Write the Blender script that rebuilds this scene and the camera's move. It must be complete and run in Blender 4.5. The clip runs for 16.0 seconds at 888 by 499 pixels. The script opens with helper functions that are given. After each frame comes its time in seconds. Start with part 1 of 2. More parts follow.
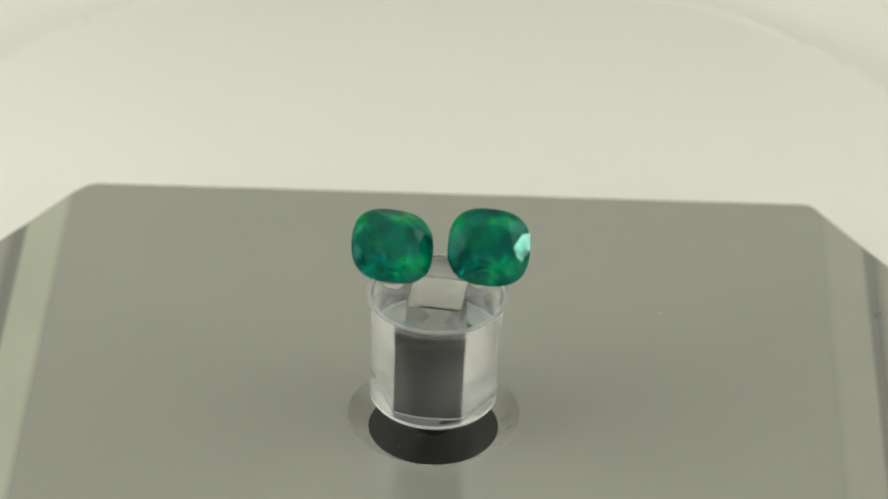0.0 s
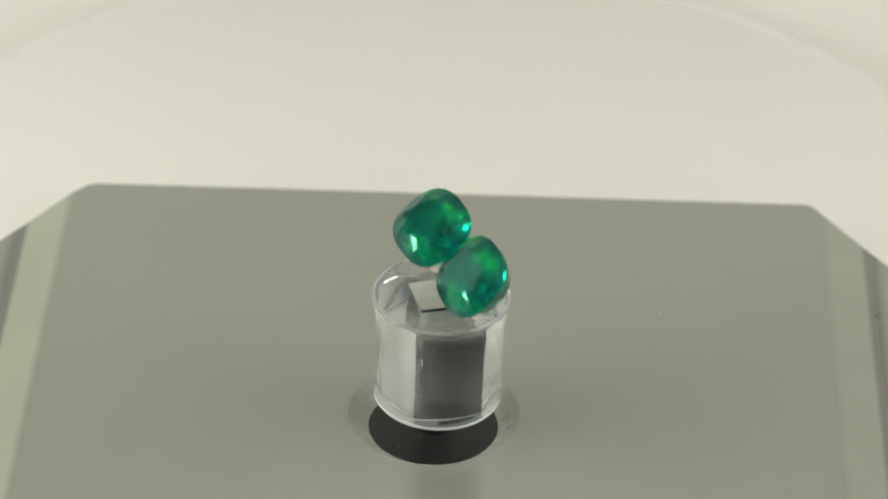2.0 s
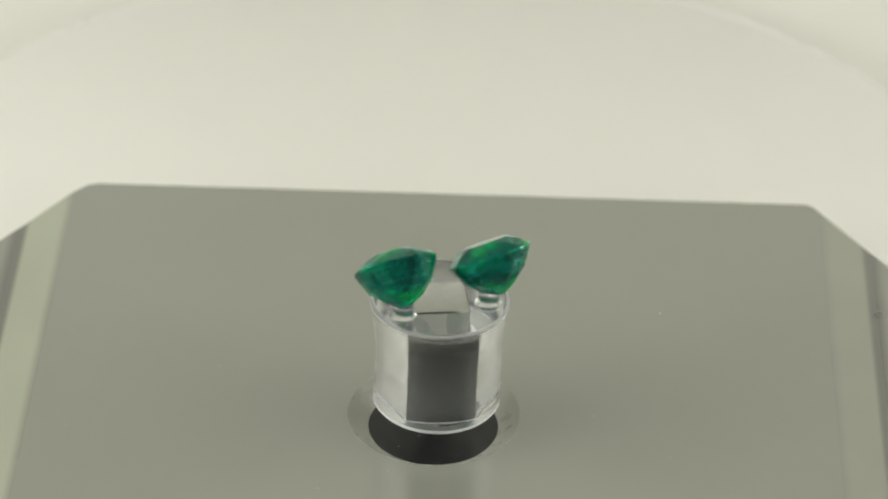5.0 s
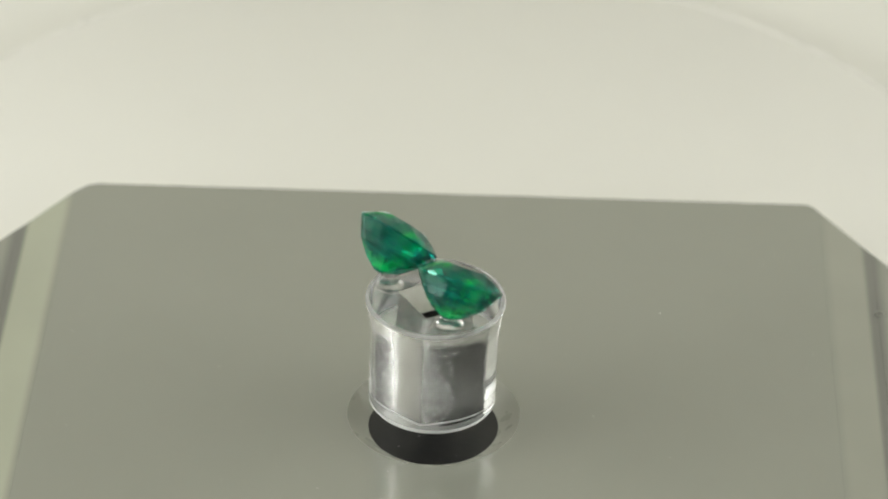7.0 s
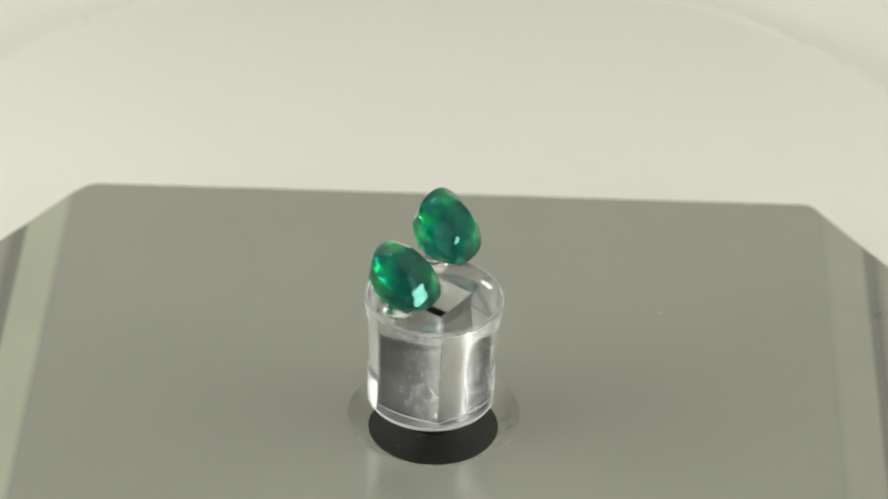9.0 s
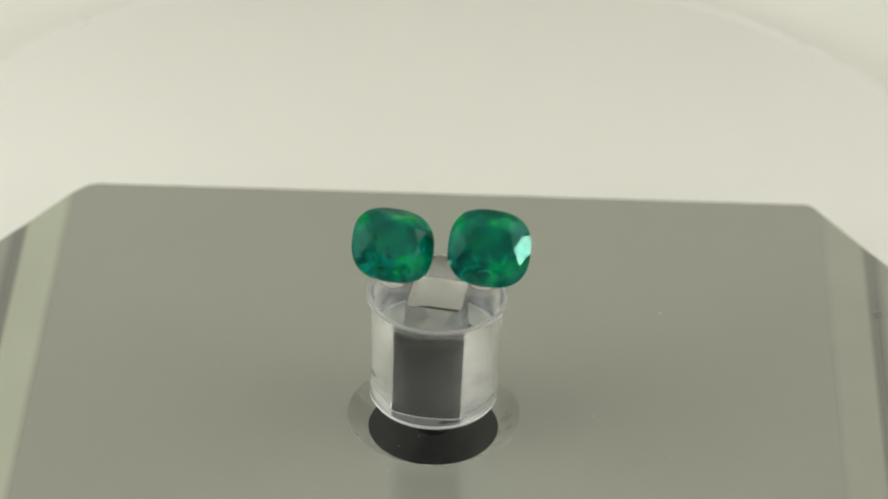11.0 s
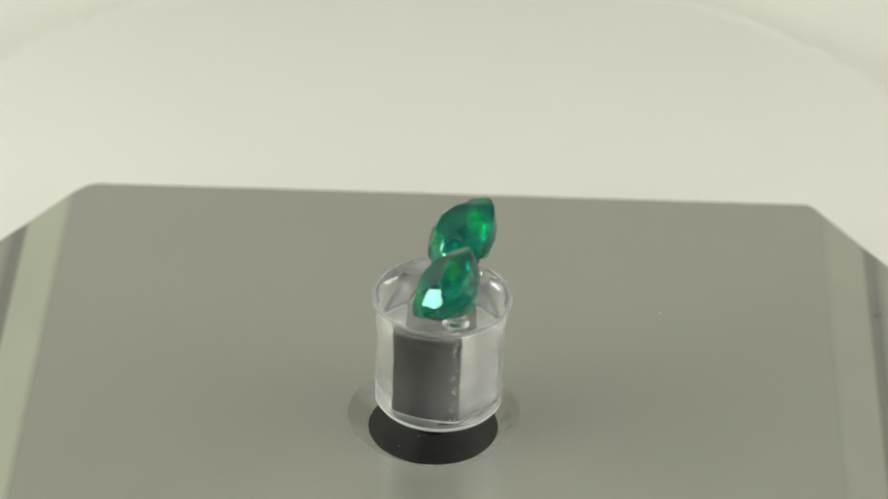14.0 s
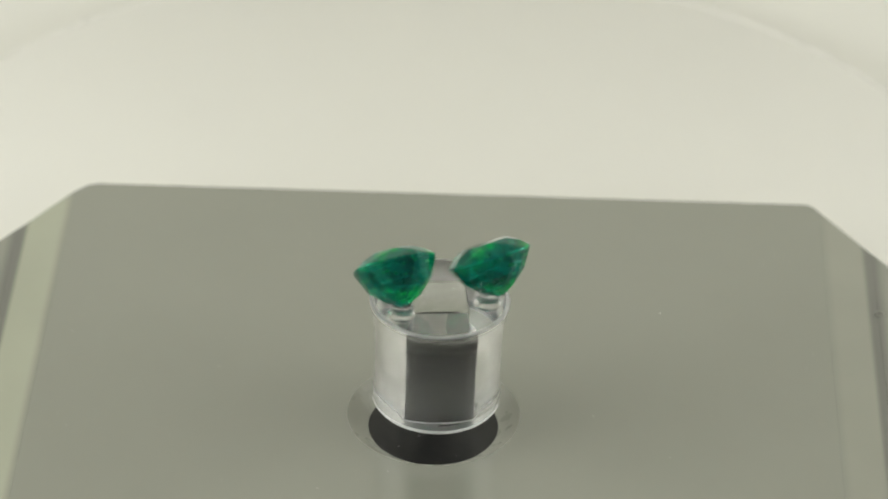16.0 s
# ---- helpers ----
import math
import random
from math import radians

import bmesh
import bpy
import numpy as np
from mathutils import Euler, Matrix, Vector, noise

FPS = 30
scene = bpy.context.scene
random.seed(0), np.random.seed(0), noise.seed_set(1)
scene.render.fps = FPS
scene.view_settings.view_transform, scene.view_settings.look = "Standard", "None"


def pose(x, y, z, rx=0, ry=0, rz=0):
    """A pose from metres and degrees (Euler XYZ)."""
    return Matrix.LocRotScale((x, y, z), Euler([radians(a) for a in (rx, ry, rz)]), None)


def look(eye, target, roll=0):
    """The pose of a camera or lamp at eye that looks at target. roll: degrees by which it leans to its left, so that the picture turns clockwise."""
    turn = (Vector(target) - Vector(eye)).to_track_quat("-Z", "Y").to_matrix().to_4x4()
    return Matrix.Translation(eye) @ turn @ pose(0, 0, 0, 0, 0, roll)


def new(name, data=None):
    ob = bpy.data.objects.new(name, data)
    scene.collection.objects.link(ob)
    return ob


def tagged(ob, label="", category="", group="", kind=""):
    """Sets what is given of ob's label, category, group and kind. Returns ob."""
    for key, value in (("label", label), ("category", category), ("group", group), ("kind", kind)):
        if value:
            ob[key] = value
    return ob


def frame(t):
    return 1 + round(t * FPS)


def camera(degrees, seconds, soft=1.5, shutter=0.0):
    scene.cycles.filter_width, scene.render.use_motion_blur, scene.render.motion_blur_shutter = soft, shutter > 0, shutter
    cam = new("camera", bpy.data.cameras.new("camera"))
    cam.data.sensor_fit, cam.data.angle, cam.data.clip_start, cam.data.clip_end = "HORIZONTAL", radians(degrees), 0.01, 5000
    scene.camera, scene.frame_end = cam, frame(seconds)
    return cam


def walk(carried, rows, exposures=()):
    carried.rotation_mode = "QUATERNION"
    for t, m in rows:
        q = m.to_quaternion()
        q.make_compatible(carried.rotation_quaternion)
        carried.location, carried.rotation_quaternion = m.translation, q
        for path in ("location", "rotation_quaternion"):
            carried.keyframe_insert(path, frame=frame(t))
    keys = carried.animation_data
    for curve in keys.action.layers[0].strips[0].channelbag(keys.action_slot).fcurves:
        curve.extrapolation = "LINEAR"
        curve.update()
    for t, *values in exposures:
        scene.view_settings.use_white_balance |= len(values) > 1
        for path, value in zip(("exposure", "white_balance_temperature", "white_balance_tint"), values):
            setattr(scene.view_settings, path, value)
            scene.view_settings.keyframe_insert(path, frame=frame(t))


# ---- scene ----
MM = 0.001
cam = camera(13.796, 16.0, soft=2.0, shutter=0.5)
cam.data.dof.use_dof, cam.data.dof.focus_distance, cam.data.dof.aperture_fstop = True, 0.316, 32.0
EYE = Vector((0.618, -257.680, 191.143)) * MM
AIM = EYE + Vector((0.0, 0.8289077, -0.5593854)) * 0.32
walk(cam, [(0.0, look(EYE, AIM, 1.165)), (16.0, look(EYE, AIM, 1.165))], exposures=[(0.0, 0.0), (16.0, 0.0)])

# ---- light: a small photo box, a large light panel in each side wall, a dim room outside ----
world = bpy.data.worlds.new("room")
scene.world = world
world.use_nodes = True
bg = world.node_tree.nodes["Background"]
bg.inputs["Color"].default_value = (0.95, 0.97, 1.0, 1)
bg.inputs["Strength"].default_value = 0.26

PANELS = [(-0.290, 0.260), (0.290, 0.280)]
BARS = [(-0.288, 0.62), (0.288, 0.48)]


def glow(name, wide, high, watts, m):
    lamp = bpy.data.lights.new(name, "AREA")
    lamp.shape, lamp.size, lamp.size_y, lamp.energy = "RECTANGLE", wide, high, watts
    lamp.color = (0.985, 1.0, 0.965)
    new(name, lamp).matrix_world = m


# weak overhead fill, added to soften the shadows beside the stand
glow("added_roof_fill", 0.46, 0.42, 0.05, look((0, 0.04, 0.381), (0, 0.04, 0)))
for px, watts in PANELS:
    glow("light_panel_glow", 0.46, 0.15, watts, look((px, -0.02, 0.235), (0, -0.02, 0.235)))
for px, watts in BARS:
    glow("light_bar_glow", 0.26, 0.036, watts, look((px, -0.04, 0.09), (0, -0.04, 0.06)))


# ---- materials ----
def material(name, build):
    m = bpy.data.materials.new(name)
    m.use_nodes = True
    nt = m.node_tree
    build(nt, nt.nodes["Principled BSDF"], nt.nodes["Material Output"])
    return m


def node(nt, kind, **inputs):
    n = nt.nodes.new(kind)
    for key, value in inputs.items():
        n.inputs[key.replace("_", " ")].default_value = value
    return n


def grain(nt, scale, detail=4.0):
    """Noise in the object's own metres."""
    co = nt.nodes.new("ShaderNodeTexCoord")
    n = node(nt, "ShaderNodeTexNoise", Scale=scale, Detail=detail)
    nt.links.new(co.outputs["Object"], n.inputs["Vector"])
    return n.outputs["Fac"]


def ramp(nt, fac, low, high, a=0.3, b=0.7, middle=None):
    r = nt.nodes.new("ShaderNodeValToRGB")
    e = r.color_ramp.elements
    e[0].position, e[1].position = a, b
    e[0].color, e[1].color = (*low, 1), (*high, 1)
    if middle:
        e.new(middle[1]).color = (*middle[0], 1)
    nt.links.new(fac, r.inputs["Fac"])
    return r.outputs["Color"]


def bump(nt, bsdf, fac, strength, distance):
    b = node(nt, "ShaderNodeBump", Strength=strength, Distance=distance)
    nt.links.new(fac, b.inputs["Height"])
    nt.links.new(b.outputs["Normal"], bsdf.inputs["Normal"])


def satin(low, high, rough=(0.2, 0.3), scale=60.0, fine=2500.0, relief=0.00001, spec=0.5, metal=0.0, ior=1.5):
    def build(nt, bsdf, out):
        nt.links.new(ramp(nt, grain(nt, scale), low, high), bsdf.inputs["Base Color"])
        r = node(nt, "ShaderNodeMapRange")
        r.inputs["To Min"].default_value, r.inputs["To Max"].default_value = rough
        nt.links.new(grain(nt, scale * 6, 6.0), r.inputs["Value"])
        nt.links.new(r.outputs["Result"], bsdf.inputs["Roughness"])
        bsdf.inputs["Specular IOR Level"].default_value = spec
        bsdf.inputs["Metallic"].default_value = metal
        bsdf.inputs["IOR"].default_value = ior
        if relief:
            bump(nt, bsdf, grain(nt, fine, 2.0), 0.25, relief)
    return build


def clear(colour, ior, rough, through_share=1.0):
    def build(nt, bsdf, out):
        bsdf.inputs["Base Color"].default_value = (*colour, 1)
        bsdf.inputs["Transmission Weight"].default_value = through_share
        bsdf.inputs["IOR"].default_value = ior
        r = node(nt, "ShaderNodeMapRange")
        r.inputs["To Min"].default_value, r.inputs["To Max"].default_value = rough
        nt.links.new(grain(nt, 400.0), r.inputs["Value"])
        nt.links.new(r.outputs["Result"], bsdf.inputs["Roughness"])
    return build


def emerald_stone(nt, bsdf, out):
    """Green glassy stone: refraction with clouds of inclusions that scatter a little, glow painted in."""
    veil = nt.nodes.new("ShaderNodeMix")
    veil.inputs["Factor"].default_value = 0.27
    nt.links.new(grain(nt, 330.0, 2.0), veil.inputs["A"])
    nt.links.new(grain(nt, 1500.0, 6.0), veil.inputs["B"])
    cloud = veil.outputs["Result"]
    # the bright green end paints in light glowing through the stone
    tint = ramp(nt, cloud, (0.0001, 0.100, 0.086), (0.0006, 0.92, 0.15), 0.40, 0.67, ((0.0002, 0.28, 0.205), 0.54))
    nt.links.new(tint, bsdf.inputs["Base Color"])
    bsdf.inputs["IOR"].default_value = 1.53
    bsdf.inputs["Roughness"].default_value = 0.02
    bsdf.inputs["Specular IOR Level"].default_value = 0.4
    bsdf.inputs["Specular Tint"].default_value = (0.32, 0.95, 0.75, 1)
    w = node(nt, "ShaderNodeMapRange")
    w.inputs["To Min"].default_value, w.inputs["To Max"].default_value = 0.94, 0.66
    nt.links.new(grain(nt, 700.0, 6.0), w.inputs["Value"])
    nt.links.new(w.outputs["Result"], bsdf.inputs["Transmission Weight"])


def garden(nt, bsdf, out):
    geo = nt.nodes.new("ShaderNodeNewGeometry")
    nt.links.new(ramp(nt, geo.outputs["Random Per Island"], (0.001, 0.10, 0.07), (0.02, 0.85, 0.16), 0.3, 0.95), bsdf.inputs["Base Color"])
    bsdf.inputs["Roughness"].default_value = 0.25
    bsdf.inputs["Transmission Weight"].default_value = 0.3


def edge_band(pale):
    """Acrylic that fades from panel grey to a paler strip, a dark groove line and grey again."""
    def build(nt, bsdf, out):
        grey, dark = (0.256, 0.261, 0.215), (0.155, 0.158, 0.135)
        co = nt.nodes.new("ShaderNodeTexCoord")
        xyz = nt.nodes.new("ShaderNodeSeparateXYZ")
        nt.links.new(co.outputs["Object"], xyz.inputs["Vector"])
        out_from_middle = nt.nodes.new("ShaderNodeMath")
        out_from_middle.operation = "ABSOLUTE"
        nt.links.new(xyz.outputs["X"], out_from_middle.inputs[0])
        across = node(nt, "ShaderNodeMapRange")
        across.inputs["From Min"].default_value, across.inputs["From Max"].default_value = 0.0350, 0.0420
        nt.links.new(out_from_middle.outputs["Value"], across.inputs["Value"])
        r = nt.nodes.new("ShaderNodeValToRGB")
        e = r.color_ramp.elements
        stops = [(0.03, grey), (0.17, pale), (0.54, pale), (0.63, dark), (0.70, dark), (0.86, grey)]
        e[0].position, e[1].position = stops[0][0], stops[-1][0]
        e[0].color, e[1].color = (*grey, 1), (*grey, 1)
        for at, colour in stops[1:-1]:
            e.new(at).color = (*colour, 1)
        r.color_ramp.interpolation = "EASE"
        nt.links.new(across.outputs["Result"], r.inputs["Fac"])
        mottle = nt.nodes.new("ShaderNodeMix")
        mottle.data_type, mottle.blend_type = "RGBA", "MULTIPLY"
        mottle.inputs[0].default_value = 1.0
        nt.links.new(r.outputs["Color"], mottle.inputs[6])
        nt.links.new(ramp(nt, grain(nt, 60.0), (0.96, 0.96, 0.96), (1.04, 1.04, 1.04)), mottle.inputs[7])
        nt.links.new(mottle.outputs[2], bsdf.inputs["Base Color"])
        bsdf.inputs["Roughness"].default_value = 0.2
        bsdf.inputs["Specular IOR Level"].default_value = 0.8
        bsdf.inputs["IOR"].default_value = 1.8
    return build


def lit_edge(through_share):
    """The clear block's eased edges: the light they catch is painted as finely mottled white."""
    def build(nt, bsdf, out):
        nt.links.new(ramp(nt, grain(nt, 2500.0), (0.86, 0.87, 0.86), (0.96, 0.96, 0.96)), bsdf.inputs["Base Color"])
        bsdf.inputs["Transmission Weight"].default_value = through_share
        bsdf.inputs["Roughness"].default_value = 0.3
        bsdf.inputs["IOR"].default_value = 1.6
    return build


def frosted(nt, bsdf, out):
    """Whitish translucent adhesive."""
    nt.links.new(ramp(nt, grain(nt, 900.0), (0.97, 0.97, 0.96), (0.99, 0.99, 0.99)), bsdf.inputs["Base Color"])
    bsdf.inputs["Transmission Weight"].default_value = 1.0
    bsdf.inputs["Roughness"].default_value = 0.03
    bsdf.inputs["IOR"].default_value = 1.33


def milled(nt, bsdf, out):
    """The walls of the square hole: clear, cut in fine level tool marks."""
    nt.links.new(ramp(nt, grain(nt, 500.0), (0.96, 0.965, 0.96), (0.99, 0.99, 0.99)), bsdf.inputs["Base Color"])
    bsdf.inputs["Transmission Weight"].default_value = 1.0
    bsdf.inputs["Roughness"].default_value = 0.14
    bsdf.inputs["IOR"].default_value = 1.64


def ground_face(nt, bsdf, out):
    """The saw-cut, unpolished underside of the clear block."""
    nt.links.new(ramp(nt, grain(nt, 1500.0), (0.86, 0.87, 0.86), (0.94, 0.94, 0.93)), bsdf.inputs["Base Color"])
    bsdf.inputs["Transmission Weight"].default_value = 0.68
    bsdf.inputs["Roughness"].default_value = 0.1
    bsdf.inputs["IOR"].default_value = 1.6


MAT_FLOOR = material("white_board", satin((0.738, 0.727, 0.668), (0.765, 0.754, 0.695), (0.5, 0.65), 12.0, 900.0, 0.00002, 0.3))
MAT_DISC = material("white_plastic", satin((0.757, 0.745, 0.690), (0.782, 0.770, 0.715), (0.35, 0.45), 20.0, 1500.0, 0.00001, 0.4))
MAT_RIM = material("glossy_white_plastic", satin((0.76, 0.745, 0.695), (0.79, 0.775, 0.725), (0.24, 0.32), 40.0, 1500.0, 0.000005, 0.5))
MAT_WALL = material("white_fabric", satin((0.66, 0.65, 0.60), (0.72, 0.71, 0.66), (0.7, 0.85), 8.0, 700.0, 0.00005, 0.2))
MAT_PANEL = material("grey_acrylic", satin((0.245, 0.25, 0.205), (0.268, 0.272, 0.226), (0.15, 0.21), 25.0, 0.0, 0.0, 0.8, 0.0, 1.8))
# left strip paler than the right: its brighter sheen is put into the colour
MAT_STRIP = material("sheen_edge_acrylic", edge_band((0.375, 0.39, 0.295)))
MAT_STRIP_RIGHT = material("right_edge_acrylic", edge_band((0.287, 0.290, 0.237)))
MAT_GROOVE = material("dark_grey_plastic", satin((0.17, 0.17, 0.15), (0.21, 0.21, 0.18), (0.4, 0.5), 80.0, 2000.0, 0.00001))
MAT_BLACK = material("black_plastic", satin((0.020, 0.020, 0.020), (0.034, 0.033, 0.031), (0.32, 0.45), 300.0, 4000.0, 0.000003, 0.4))
MAT_HUB = material("matt_black_plastic", satin((0.010, 0.010, 0.010), (0.018, 0.018, 0.017), (0.7, 0.8), 300.0, 4000.0, 0.000005, 0.1))
MAT_SEAT = material("pale_seat_plastic", satin((0.43, 0.435, 0.37), (0.48, 0.485, 0.415), (0.24, 0.32), 60.0, 3000.0, 0.000004, 0.5))
MAT_STEEL = material("brushed_steel", satin((0.55, 0.55, 0.54), (0.66, 0.66, 0.65), (0.12, 0.2), 400.0, 4000.0, 0.000002, 0.5, 1.0))
MAT_PEG = material("black_peg_plastic", satin((0.010, 0.009, 0.009), (0.020, 0.018, 0.017), (0.6, 0.75), 300.0, 4000.0, 0.000005, 0.08))
MAT_CLEAR = material("clear_acrylic", clear((0.985, 0.995, 0.99), 1.64, (0.03, 0.07), 0.992))
MAT_BORE = material("milled_acrylic", milled)
MAT_GEL = material("frosted_gel", frosted)
MAT_EDGE = material("lit_edge", lit_edge(0.12))
MAT_LIP = material("lit_lip", lit_edge(0.85))
MAT_GROUND = material("ground_acrylic", ground_face)
MAT_GEM = material("emerald_green_stone", emerald_stone)
MAT_GARDEN = material("inclusion", garden)
MAT_DUST = material("dust", satin((0.5, 0.49, 0.45), (0.7, 0.69, 0.64), (0.8, 0.9)))
MAT_HOUSING = material("light_housing", satin((0.70, 0.69, 0.64), (0.74, 0.73, 0.68), (0.4, 0.5)))


# ---- mesh helpers ----
def mesh_of(name, bm, mat):
    bmesh.ops.recalc_face_normals(bm, faces=bm.faces)
    me = bpy.data.meshes.new(name)
    bm.to_mesh(me)
    bm.free()
    me.materials.append(mat)
    return me


def part(name, bm, mat, parent=None, label=""):
    ob = new(name, mesh_of(name, bm, mat))
    if parent is not None:
        ob.parent = parent
    if label:
        ob["label"] = label
    return ob


def lathe(profile, n=96, closed=True, bm=None):
    """A turned body from (radius, height) in millimetres, bottom to top."""
    bm = bm or bmesh.new()
    rings = []
    for r, z in profile:
        rings.append([bm.verts.new((r * MM * math.cos(2 * math.pi * k / n), r * MM * math.sin(2 * math.pi * k / n), z * MM)) for k in range(n)])
    for a, b in zip(rings, rings[1:]):
        for k in range(n):
            bm.faces.new((a[k], a[(k + 1) % n], b[(k + 1) % n], b[k]))
    if closed:
        bm.faces.new(rings[0][::-1])
        bm.faces.new(rings[-1])
    return bm


def smooth(ob, angle=35):
    for p in ob.data.polygons:
        p.use_smooth = True
    ob.data.set_sharp_from_angle(angle=radians(angle))
    return ob


def slab(points, low, high, bm=None):
    """A prism over a polygon in millimetres; points (x, y) or (x, y, top)."""
    bm = bm or bmesh.new()
    top = [bm.verts.new((q[0] * MM, q[1] * MM, (q[2] if len(q) > 2 else high) * MM)) for q in points]
    bot = [bm.verts.new((q[0] * MM, q[1] * MM, low * MM)) for q in points]
    bm.faces.new(top)
    bm.faces.new(bot[::-1])
    for k in range(len(points)):
        j = (k + 1) % len(points)
        bm.faces.new((top[k], bot[k], bot[j], top[j]))
    return bm


def box(x0, x1, y0, y1, z0, z1):
    return slab([(x0, y0), (x1, y0), (x1, y1), (x0, y1)], z0, z1)


# ---- the photo box ----
FLOOR_Z = -4.8


def photo_box():
    floor = part("floor", box(-900, 900, -900, 900, FLOOR_Z - 10, FLOOR_Z), MAT_FLOOR)
    tagged(floor, "matt white board under the round base", "floor", kind="structure")
    for name, b, what in (
        ("wall_back", (-300, 300, 330, 334, FLOOR_Z, 392), "matt white fabric back wall of the photo box"),
        ("wall_left", (-304, -300, -310, 334, FLOOR_Z, 392), "matt white fabric side wall of the photo box"),
        ("wall_right", (300, 304, -310, 334, FLOOR_Z, 392), "matt white fabric side wall of the photo box"),
        ("ceiling", (-304, 304, -310, 334, 392, 396), "white fabric roof of the photo box"),
    ):
        tagged(part(name, box(*b), MAT_WALL), what, "wall" if name != "ceiling" else "ceiling", kind="structure")
    for px, watts in PANELS:
        side = math.copysign(1, px)
        ob = new("softbox_lamp")
        tagged(ob, "white framed light panel on the side wall", "light", group="light panels")
        x0, x1 = sorted((side * 294.5, side * 300))
        part("back_board", box(x0, x1, -255, 215, 155, 315), MAT_HOUSING, ob)
        x0, x1 = sorted((side * 288.0, side * 294.4))
        for b in ((-255, 215, 311, 315), (-255, 215, 155, 159), (-255, -250, 159, 311), (210, 215, 159, 311)):
            part("frame_bar", box(x0, x1, *b), MAT_HOUSING, ob)
    for px, watts in BARS:
        side = math.copysign(1, px)
        x0, x1 = sorted((side * 291.5, side * 300))
        ob = part("bar_lamp", box(x0, x1, -173, 93, 70, 110), MAT_HOUSING)
        tagged(ob, "slim white light bar on the side wall", "light", group="light bars")
    # housing of the added roof fill, out of view
    ob = new("softbox_lamp")
    tagged(ob, "added unseen fill panel under the box roof", "light", group="light panels")
    part("back_board", box(-235, 235, -175, 255, 386.5, 391.9), MAT_HOUSING, ob)
    for b in ((-235, 235, -175, -170), (-235, 235, 250, 255), (-235, -230, -170, 250), (230, 235, -170, 250)):
        part("frame_bar", box(*b, 379, 386.4), MAT_HOUSING, ob)


# ---- the round base and the grey plate ----
def base_disc():
    base = new("base_disc")
    base.location = (-0.9 * MM, 27.5 * MM, FLOOR_Z * MM)
    tagged(base, "round white plastic base under the grey plate", "base")
    z = -FLOOR_Z
    smooth(part("deck", lathe([(56.32, z - 4.2), (56.32, z - 3.02), (56.28, z - 3.0), (0.02, z - 3.0)], 192), MAT_DISC, base, "flat white deck"))
    smooth(part("rim", lathe([(55.6, z - 4.4), (57.0, z - 4.4), (57.0, z - 3.1), (56.92, z - 2.93), (56.72, z - 2.85), (56.5, z - 2.88), (56.36, z - 2.96), (56.34, z - 3.1)], 192, closed=False), MAT_RIM, base, "rounded glossy white rim"))
    smooth(part("foot", lathe([(51, 0), (51, z - 4.2), (0.02, z - 4.2)], 128), MAT_DISC, base))


def ray_to(polygon, a):
    """How far the polygon's edge lies from the origin at angle a."""
    dx, dy = math.cos(a), math.sin(a)
    best = 0.0
    for (x0, y0), (x1, y1) in zip(polygon, polygon[1:] + polygon[:1]):
        ex, ey = x1 - x0, y1 - y0
        det = dx * -ey + dy * ex
        if abs(det) < 1e-9:
            continue
        r = (x0 * -ey + y0 * ex) / det
        s = (dx * y0 - dy * x0) / det
        if r > 0 and -1e-6 <= s <= 1 + 1e-6:
            best = max(best, r)
    return best


HOLE, SEAT, SEAT_Z = 7.55, 5.78, -1.35


def panel_mesh(polygon, low):
    """The panel with its sunk round seat in the middle."""
    bm = bmesh.new()
    angles = sorted({round(2 * math.pi * k / 96 - math.pi, 6) for k in range(96)} | {round(math.atan2(y, x), 6) for x, y in polygon})
    rings = []
    for ring in range(5):
        row = []
        for a in angles:
            c, s = math.cos(a), math.sin(a)
            edge = ray_to(polygon, a)
            r, z = [(edge, low), (edge, -0.004), (edge - 0.004, 0.0), (HOLE + 4.0, 0.0), (HOLE, 0.0)][ring]
            row.append(bm.verts.new((r * c * MM, r * s * MM, z * MM)))
        rings.append(row)
    n = len(angles)
    for a, b in zip(rings, rings[1:]):
        for k in range(n):
            bm.faces.new((a[k], a[(k + 1) % n], b[(k + 1) % n], b[k]))
    return bm


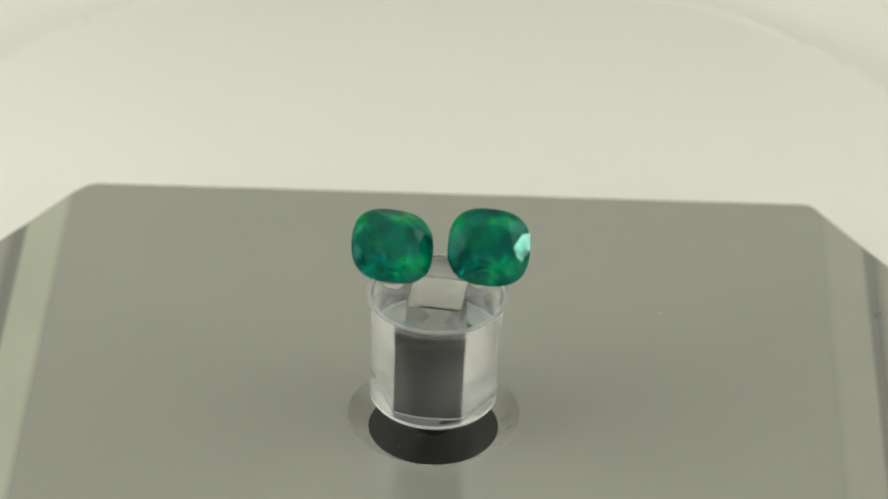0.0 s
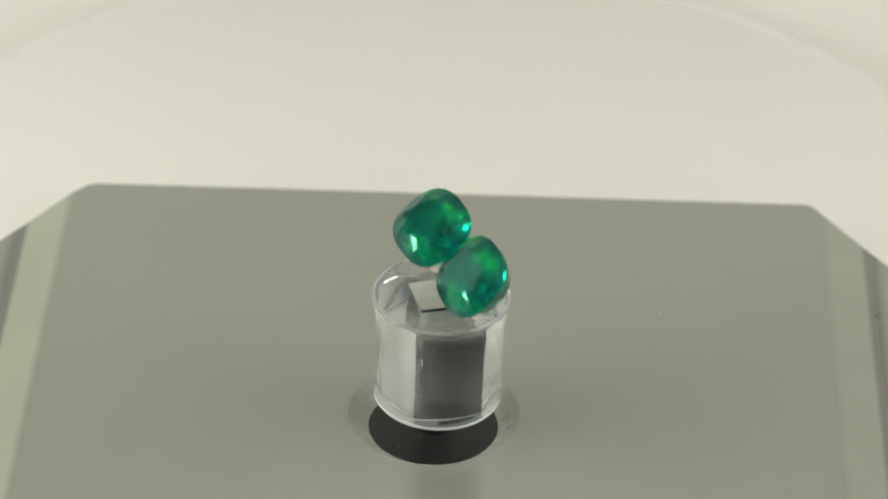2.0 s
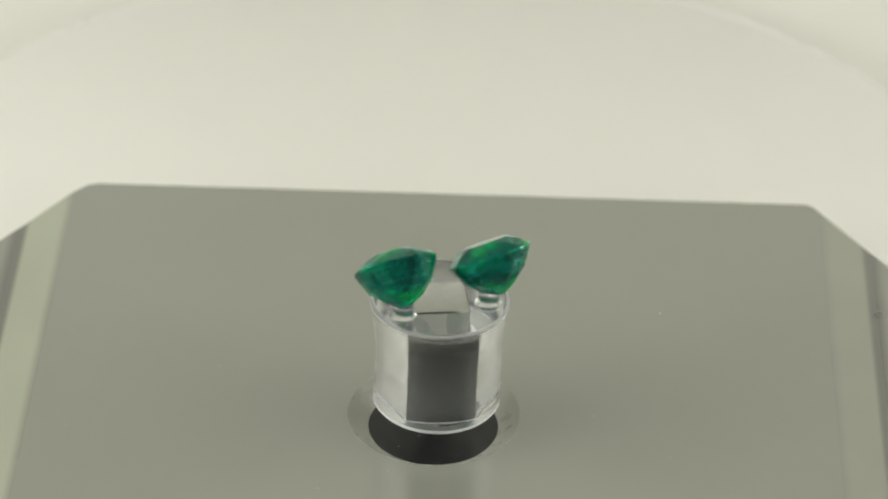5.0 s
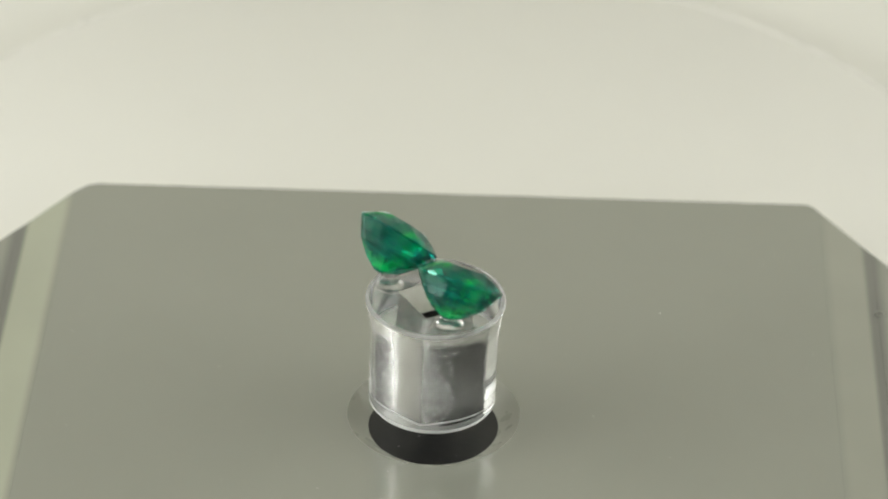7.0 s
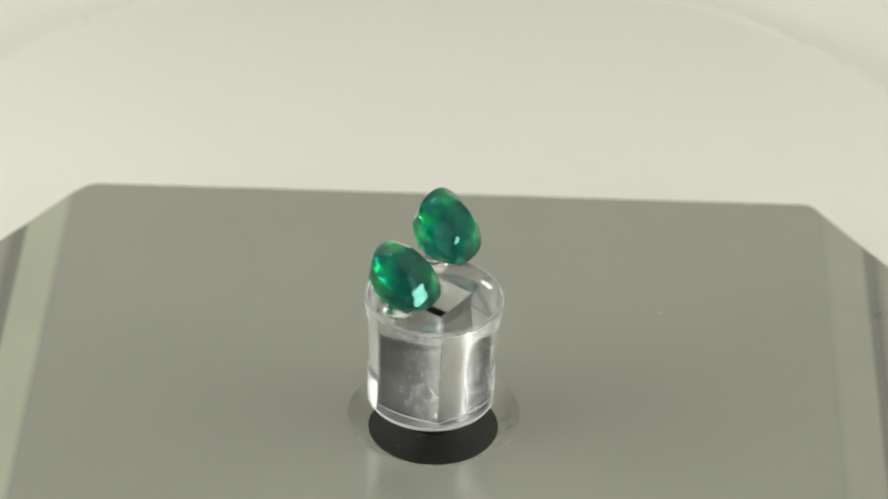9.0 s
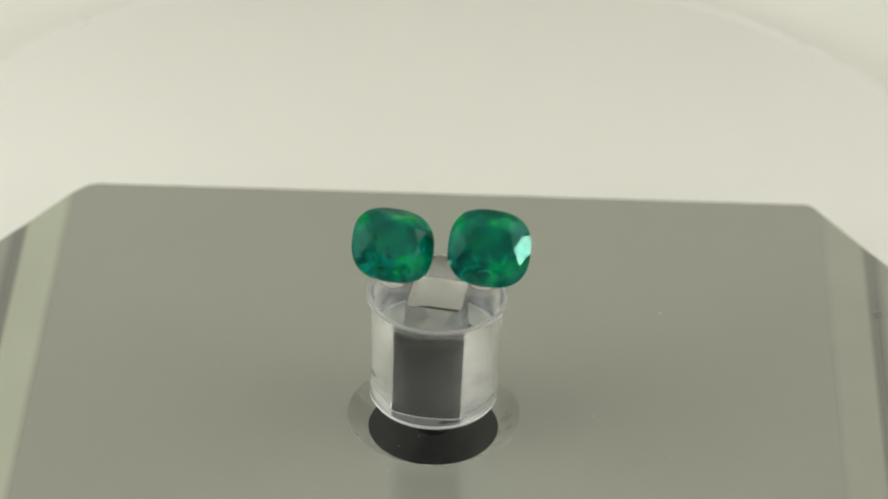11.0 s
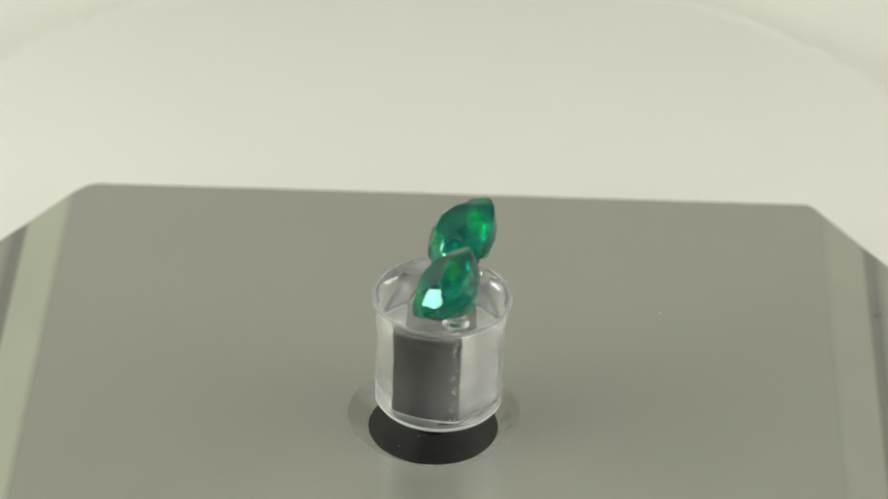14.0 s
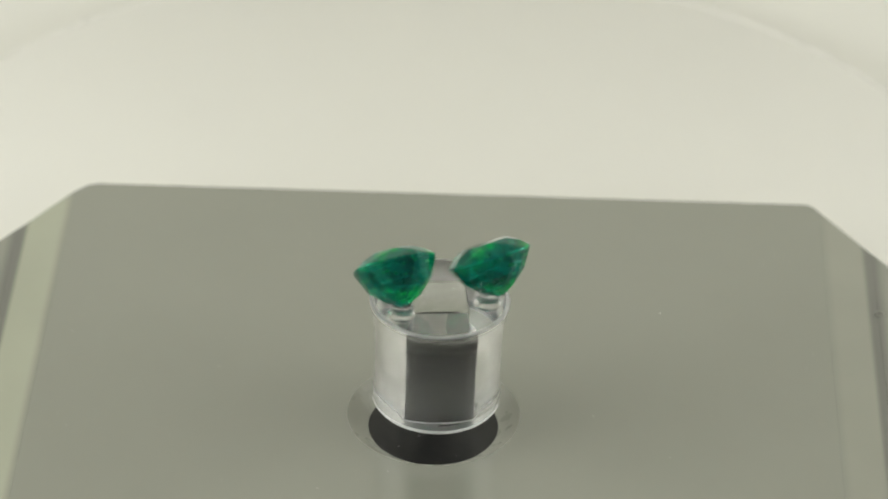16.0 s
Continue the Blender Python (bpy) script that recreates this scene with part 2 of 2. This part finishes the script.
def plate():
    base = new("display_plate")
    base.matrix_world = pose(0, 0, 0, 0, 0, -1.313)
    tagged(base, "grey acrylic plate with cut corners on a white base", "display plate")
    slope = 1.45
    back = 35.2

    def corner(x):
        return 34.0 - slope * (abs(x) - 35.3)

    panel = [(-35.3, -40), (35.3, -40), (35.3, 34.0), (34.9, 34.7), (34.2, back), (-33.2, back - 0.3), (-34.3, back - 0.7), (-35.3, 33.4)]
    ob = part("panel", panel_mesh(panel, -2.6), MAT_PANEL, base, "satin grey acrylic panel with a sunk round seat")
    smooth(ob, 20)
    ring = lathe([(HOLE, 0.0), (HOLE - 0.14, -0.07), (HOLE - 0.4, -0.24), (SEAT - 0.1, SEAT_Z)], 96, closed=False)
    smooth(part("seat_ring", ring, MAT_SEAT, base, "pale sloping ring round the spindle"), 40)
    for s in (-1, 1):
        a, b, c, d = 35.305, 39.1, 39.9, 46.0
        dy = -0.5 if s < 0 else 0.0
        mat = MAT_STRIP if s < 0 else MAT_STRIP_RIGHT
        part("side_strip", slab([(s * a, -40, 0.0), (s * b, -40, -0.1), (s * b, corner(b) + dy, -0.1), (s * a, corner(a) + dy, 0.0)], -2.6, 0), mat, base, "grey side strip with a painted sheen" if s < 0 else "grey side strip")
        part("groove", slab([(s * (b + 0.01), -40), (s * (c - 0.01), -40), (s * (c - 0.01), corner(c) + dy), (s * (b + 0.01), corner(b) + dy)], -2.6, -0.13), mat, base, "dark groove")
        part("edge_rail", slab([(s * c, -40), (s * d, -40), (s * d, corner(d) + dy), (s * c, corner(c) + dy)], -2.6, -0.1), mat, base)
    screw = lathe([(0.42, -0.14), (0.42, -0.04), (0.34, 0.0), (0.12, 0.0), (0.12, -0.06), (0.01, -0.06)], 20)
    bmesh.ops.translate(screw, verts=screw.verts, vec=(40.0 * MM, 17.5 * MM, -0.02 * MM))
    part("screw", screw, MAT_GROOVE, base, "tiny dark screw head at the groove")
    part("foot", box(-30, 30, -28, 30, -3.0, -2.6), MAT_GROOVE, base)


def spindle():
    base = new("motor_spindle")
    base.location = (0, 0, SEAT_Z * MM)
    tagged(base, "black plastic motor spindle in the plate's seat", "spindle")
    smooth(part("disc", lathe([(SEAT - 0.15, -0.6), (SEAT - 0.05, -0.1), (SEAT - 0.15, 0.0), (3.9, 0.04), (0.02, 0.04)]), MAT_BLACK, base))
    rise = STAND_Z - SEAT_Z
    smooth(part("hub", lathe([(1.5, 0.04), (1.3, 0.2), (1.3, rise - 0.5), (0.02, rise - 0.5)], 48), MAT_HUB, base))
    # out of sight; added in steel to throw light up into the clear block
    smooth(part("collar", lathe([(1.3, rise - 0.5), (3.0, rise - 0.42), (3.55, rise - 0.3), (3.6, rise - 0.1), (3.55, rise - 0.02), (0.02, rise - 0.02)], 48), MAT_STEEL, base, "unseen steel collar reflecting light into the stand"))
    return base


def pin():
    """The square pin of the spindle that fills the stand's hole; it turns with the stand."""
    top = STAND_TOP - STAND_Z - PIN_DOWN
    bm = bmesh.new()
    n = 48
    rings = []
    for half, power, z in ((2.2, 14, 0.0), (2.23, 14, 0.05), (2.23, 14, top - 0.5), (2.1, 9, top - 0.2), (1.8, 6, top - 0.04), (1.2, 4, top)):
        row = []
        for k in range(n):
            c, q = math.cos(2 * math.pi * (k + 0.5) / n), math.sin(2 * math.pi * (k + 0.5) / n)
            r = half / (abs(c) ** power + abs(q) ** power) ** (1 / power)
            row.append(bm.verts.new((r * c * MM, r * q * MM, z * MM)))
        rings.append(row)
    for p, q in zip(rings, rings[1:]):
        for k in range(n):
            bm.faces.new((p[k], p[(k + 1) % n], q[(k + 1) % n], q[k]))
    bm.faces.new(rings[0][::-1])
    bm.faces.new(rings[-1])
    ob = smooth(part("spindle_pin", bm, MAT_PEG), 40)
    return tagged(ob, "black square plastic pin inside the clear stand", "pin")


# ---- the turning stand and its two stones ----
STAND_Z, STAND_TOP = 2.063, 12.635
HOLE_HALF, PIN_DOWN = 2.3, 2.8
TOOL_MARK = 0.0065


def stand():
    """Clear round block, a little flared at the top, with a square hole down its middle."""
    h = STAND_TOP - STAND_Z
    prof = [(5.34, 0.0), (5.40, 0.04), (5.51, 0.20), (5.53, 0.36), (5.53, 0.46), (5.50, 0.6 * h), (5.60, 0.74 * h), (5.82, 0.90 * h), (5.97, h - 0.36), (5.99, h - 0.22), (5.96, h - 0.10), (5.86, h - 0.03), (5.66, h)]
    n = 128
    bm = bmesh.new()
    rings = [[bm.verts.new((r * MM * math.cos(2 * math.pi * k / n), r * MM * math.sin(2 * math.pi * k / n), z * MM)) for k in range(n)] for r, z in prof]
    for a, b in zip(rings, rings[1:]):
        for k in range(n):
            bm.faces.new((a[k], a[(k + 1) % n], b[(k + 1) % n], b[k]))
    square = []
    marks, per = 110, 6
    levels = [(0.0, HOLE_HALF)]
    for k in range(marks * per + 1):
        z = 0.1 + (h - 0.2) * k / (marks * per)
        levels.append((z, HOLE_HALF + TOOL_MARK * math.sin(2 * math.pi * k / per)))
    levels += [(h - 0.07, HOLE_HALF), (h, HOLE_HALF + 0.07)]
    for z, half in levels:
        row = []
        for k in range(n):
            a = 2 * math.pi * k / n
            c, s = math.cos(a), math.sin(a)
            r = half / (abs(c) ** 240 + abs(s) ** 240) ** (1 / 240)
            row.append(bm.verts.new((r * c * MM, r * s * MM, z * MM)))
        square.append(row)
    for k in range(n):
        j = (k + 1) % n
        bm.faces.new((rings[0][j], rings[0][k], square[0][k], square[0][j]))
        bm.faces.new((rings[-1][k], rings[-1][j], square[-1][j], square[-1][k]))
        for a, b in zip(square, square[1:]):
            bm.faces.new((a[k], b[k], b[j], a[j]))
    # polished walls and top; the underside is left ground, eased edges whitened as if lit
    for f in bm.faces:
        c = f.calc_center_median()
        r, z = math.hypot(c.x, c.y) / MM, c.z / MM
        bore = r < 3.4 and 0.05 < z < h - 0.01
        eased = z > h - 0.20 and r > 5.72
        f.material_index = 4 if eased else 3 if bore else 2 if 0.01 < z < 0.46 else 1 if z < 0.01 else 0
    ob = smooth(part("gem_stand", bm, MAT_CLEAR), 30)
    ob.data.materials.append(MAT_GROUND)
    ob.data.materials.append(MAT_EDGE)
    ob.data.materials.append(MAT_BORE)
    ob.data.materials.append(MAT_LIP)
    # a small printed mark low on one wall of the hole
    for y, z, wy, wz in ((1.75, 1.55, 0.42, 0.16), (1.62, 1.25, 0.5, 0.2), (1.80, 0.95, 0.3, 0.14)):
        part("mark", box(-HOLE_HALF - 0.03, -HOLE_HALF + 0.02, y - wy / 2, y + wy / 2, z - wz / 2, z + wz / 2), MAT_BLACK, ob, "tiny dark printed mark")
    return tagged(ob, "clear acrylic round stand with a square hole", "display stand")


def cushion(a, n=2.6):
    c, s = math.cos(a), math.sin(a)
    return math.copysign(abs(c) ** (2 / n), c), math.copysign(abs(s) ** (2 / n), s)


def gem(name, half_x, half_y, crown, pavilion, label, seed):
    """A cushion-cut stone: table, crown facets, girdle and pavilion, each a mesh; together they close."""
    rnd = random.Random(seed)
    base = new(name)
    tagged(base, label, "gemstone", group="pair of emeralds")

    def ring(count, turn, r, z, wobble=0.0):
        out = []
        for k in range(count):
            x, y = cushion(2 * math.pi * (k + turn) / count, 2.6 if r > 0.7 else 2.35)
            w = 1 + rnd.uniform(-wobble, wobble)
            out.append(Vector((x * half_x * r * w * MM, y * half_y * r * w * MM, (z + rnd.uniform(-wobble, wobble)) * MM)))
        return out

    sub, g = 4, 0.09
    table = ring(8, 0, 0.56, crown)
    kite = ring(8, 0.5, 0.80, crown * 0.58, 0.012)
    rim_up = ring(16 * sub, 0, 1.0, g)
    rim_low = ring(16 * sub, 0, 1.0, -g)
    mid = ring(16, 0.5, 0.75, -pavilion * 0.50, 0.03)
    low = ring(8, 0.0, 0.44, -pavilion * 0.80, 0.04)
    tip = ring(8, 0.5, 0.10, -pavilion, 0.0)

    def faces(mesh_name, polygons, what="", parent=None):
        bm = bmesh.new()
        known = {}
        for poly in polygons:
            vs = []
            for q in poly:
                key = tuple(round(c, 9) for c in q)
                if key not in known:
                    known[key] = bm.verts.new(q)
                vs.append(known[key])
            face = bm.faces.new(vs)
            face.normal_update()
            if face.normal.dot(face.calc_center_median() - Vector((0, 0, -0.2 * MM))) < 0:
                face.normal_flip()
        me = bpy.data.meshes.new(mesh_name)
        bm.to_mesh(me)
        bm.free()
        me.materials.append(MAT_GEM)
        ob = smooth(new(mesh_name, me), 11)
        ob.parent = parent or base
        if what:
            ob["label"] = what
        return ob

    faces("table", [table], "flat polished table facet")
    per = 2 * sub
    crown_top = faces("crown", [[table[i], kite[i], table[(i + 1) % 8]][::-1] for i in range(8)], "bevelled crown of star facets")
    for i in range(8):
        faces("kite_facet", [[table[i], kite[i - 1], rim_up[i * per], kite[i]]], parent=crown_top)
        arc = [rim_up[(i * per + k) % (16 * sub)] for k in range(per + 1)]
        for half in (arc[:sub + 1], arc[sub:]):
            faces("girdle_facet", [[kite[i], a, b] for a, b in zip(half, half[1:])], parent=crown_top)
    m = 16 * sub
    faces("girdle", [[rim_low[k], rim_low[(k + 1) % m], rim_up[(k + 1) % m], rim_up[k]] for k in range(m)])
    polys = [tip[::-1]]
    for i in range(8):
        j = (i + 1) % 8
        polys.append([tip[i], low[j], low[i]])
        polys.append([tip[i], tip[j], low[j]])
    bottom = faces("pavilion", polys, "deep faceted pavilion")
    for i in range(16):
        arc = [rim_low[(i * sub + k) % m] for k in range(sub + 1)]
        faces("girdle_facet", [[mid[i], b, a] for a, b in zip(arc, arc[1:])], parent=bottom)
        faces("break_facet", [[mid[i - 1], mid[i], arc[0]]], parent=bottom)
    for i in range(8):
        # low[i] lies below the middle pair 2i-1, 2i
        j = (i + 1) % 8
        faces("main_facet", [[low[i], mid[2 * i], mid[2 * i - 1]]], parent=bottom)
        faces("main_facet", [[low[i], mid[2 * i + 1], mid[2 * i]]], parent=bottom)
        faces("main_facet", [[low[i], low[j], mid[2 * i + 1]]], parent=bottom)
    # the stone's garden: small feathers and crystals inside
    bm = bmesh.new()
    for k in range(170):
        u = rnd.random() ** 0.5 * 0.72
        a = rnd.uniform(0, 2 * math.pi)
        depth = rnd.uniform(-0.62, 0.5)
        room = 1 - max(0.0, -depth) * 0.9
        centre = Vector((u * math.cos(a) * half_x * room, u * math.sin(a) * half_y * room, depth * (pavilion if depth < 0 else crown))) * MM
        size = rnd.choice((0.03, 0.04, 0.06, 0.09, 0.15)) * MM
        turn = Euler((rnd.uniform(0, 3), rnd.uniform(0, 3), rnd.uniform(0, 6))).to_matrix()
        ring_pts = [bm.verts.new(centre + turn @ Vector((size * math.cos(w) * rnd.uniform(0.4, 1.3), size * math.sin(w) * rnd.uniform(0.4, 1.3), size * 0.12 * rnd.uniform(-1, 1)))) for w in (0, 1.1, 2.1, 3.2, 4.3, 5.3)]
        tops = [bm.verts.new(centre + turn @ Vector((0, 0, h * size * 0.15))) for h in (-1, 1)]
        for q in range(6):
            bm.faces.new((ring_pts[q], ring_pts[(q + 1) % 6], tops[1]))
            bm.faces.new((ring_pts[(q + 1) % 6], ring_pts[q], tops[0]))
    part("inclusions", bm, MAT_GARDEN, base, "bright and dark green feathers inside")["kind"] = "stuff"
    return base


def gel_pad(top):
    """A clear gel bead that holds a stone on the stand."""
    prof = [(1.10, 0.0), (1.15, 0.04), (1.00, 0.25 * top), (0.86, 0.6 * top), (0.80, 0.85 * top), (0.66, 0.97 * top), (0.4, top), (0.02, top + 0.02)]
    ob = smooth(part("gel_bead", lathe(prof, 40), MAT_GEL), 60)
    return tagged(ob, "whitish gel bead between stand and stone", "adhesive", group="gel beads")


def dust():
    rnd = random.Random(4)
    bm = bmesh.new()
    for k in range(34):
        x, y = rnd.uniform(-34, 34), rnd.uniform(-15, 33)
        if math.hypot(x, y) < 9:
            continue
        r = rnd.choice((0.02, 0.03, 0.03, 0.05)) * MM
        m = Matrix.Translation((x * MM, y * MM, r * 0.3)) @ Matrix.Rotation(rnd.uniform(0, 6), 4, "Z") @ Matrix.Diagonal((1, rnd.uniform(0.4, 2.0), 0.4, 1))
        bmesh.ops.create_icosphere(bm, subdivisions=1, radius=r, matrix=m)
    for x, y, r in ((-1.2, -1.6, 0.05), (-0.8, -1.5, 0.03), (2.1, -4.3, 0.05), (-3.0, -3.2, 0.03), (0.6, -4.9, 0.03)):
        m = Matrix.Translation((x * MM, y * MM, (SEAT_Z + 0.05) * MM)) @ Matrix.Diagonal((1.6, 0.7, 0.4, 1))
        bmesh.ops.create_icosphere(bm, subdivisions=1, radius=r * MM, matrix=m)
    tagged(part("dust", bm, MAT_DUST), "scattered pale dust specks on plate and spindle", "dust", kind="stuff")


photo_box()
base_disc()
plate()
spindle()
gem_stand = stand()
spindle_pin = pin()
stone_a = gem("emerald", 3.556, 3.342, 1.23, 3.41, "cushion-cut green emerald with bright inclusions on the clear stand", 3)
stone_b = gem("emerald", 3.537, 3.336, 1.15, 3.61, "cushion-cut deep green emerald leaning on the clear stand", 8)
pad_a = gel_pad(1.45)
pad_b = gel_pad(1.6)
dust()

# ---- the turning ----
TURN, PHASE = 32.927, 0.0022
A_LOCAL = pose(-4.048 * MM, 1.034 * MM, 16.832 * MM) @ Matrix.Rotation(-0.0126, 4, "Z") @ Matrix.Rotation(0.5907, 4, "X") @ Matrix.Rotation(0.2193, 4, "Y")
B_LOCAL = pose(4.152 * MM, 1.112 * MM, 16.999 * MM) @ Matrix.Rotation(-0.0834, 4, "Z") @ Matrix.Rotation(0.7913, 4, "X") @ Matrix.Rotation(0.1565, 4, "Y")
S_LOCAL = pose(-0.088 * MM, 0.332 * MM, STAND_Z * MM, 0, 0, -8)
PA_LOCAL = pose(-3.9 * MM, 1.9 * MM, STAND_TOP * MM)
PB_LOCAL = pose(3.7 * MM, 2.3 * MM, STAND_TOP * MM)


def spin(t):
    lean = Matrix.Rotation(0.0158, 4, "Y") @ Matrix.Rotation(0.0044, 4, "X")
    return pose(0.002 * MM, -0.121 * MM, 0) @ lean @ Matrix.Rotation(-radians(TURN) * t - PHASE, 4, "Z")


def motions():
    times = [k * 0.2 for k in range(81)]
    for thing, local in ((gem_stand, S_LOCAL), (spindle_pin, S_LOCAL), (stone_a, A_LOCAL), (stone_b, B_LOCAL), (pad_a, PA_LOCAL), (pad_b, PB_LOCAL)):
        walk(thing, [(t, spin(t) @ local) for t in times])


motions()
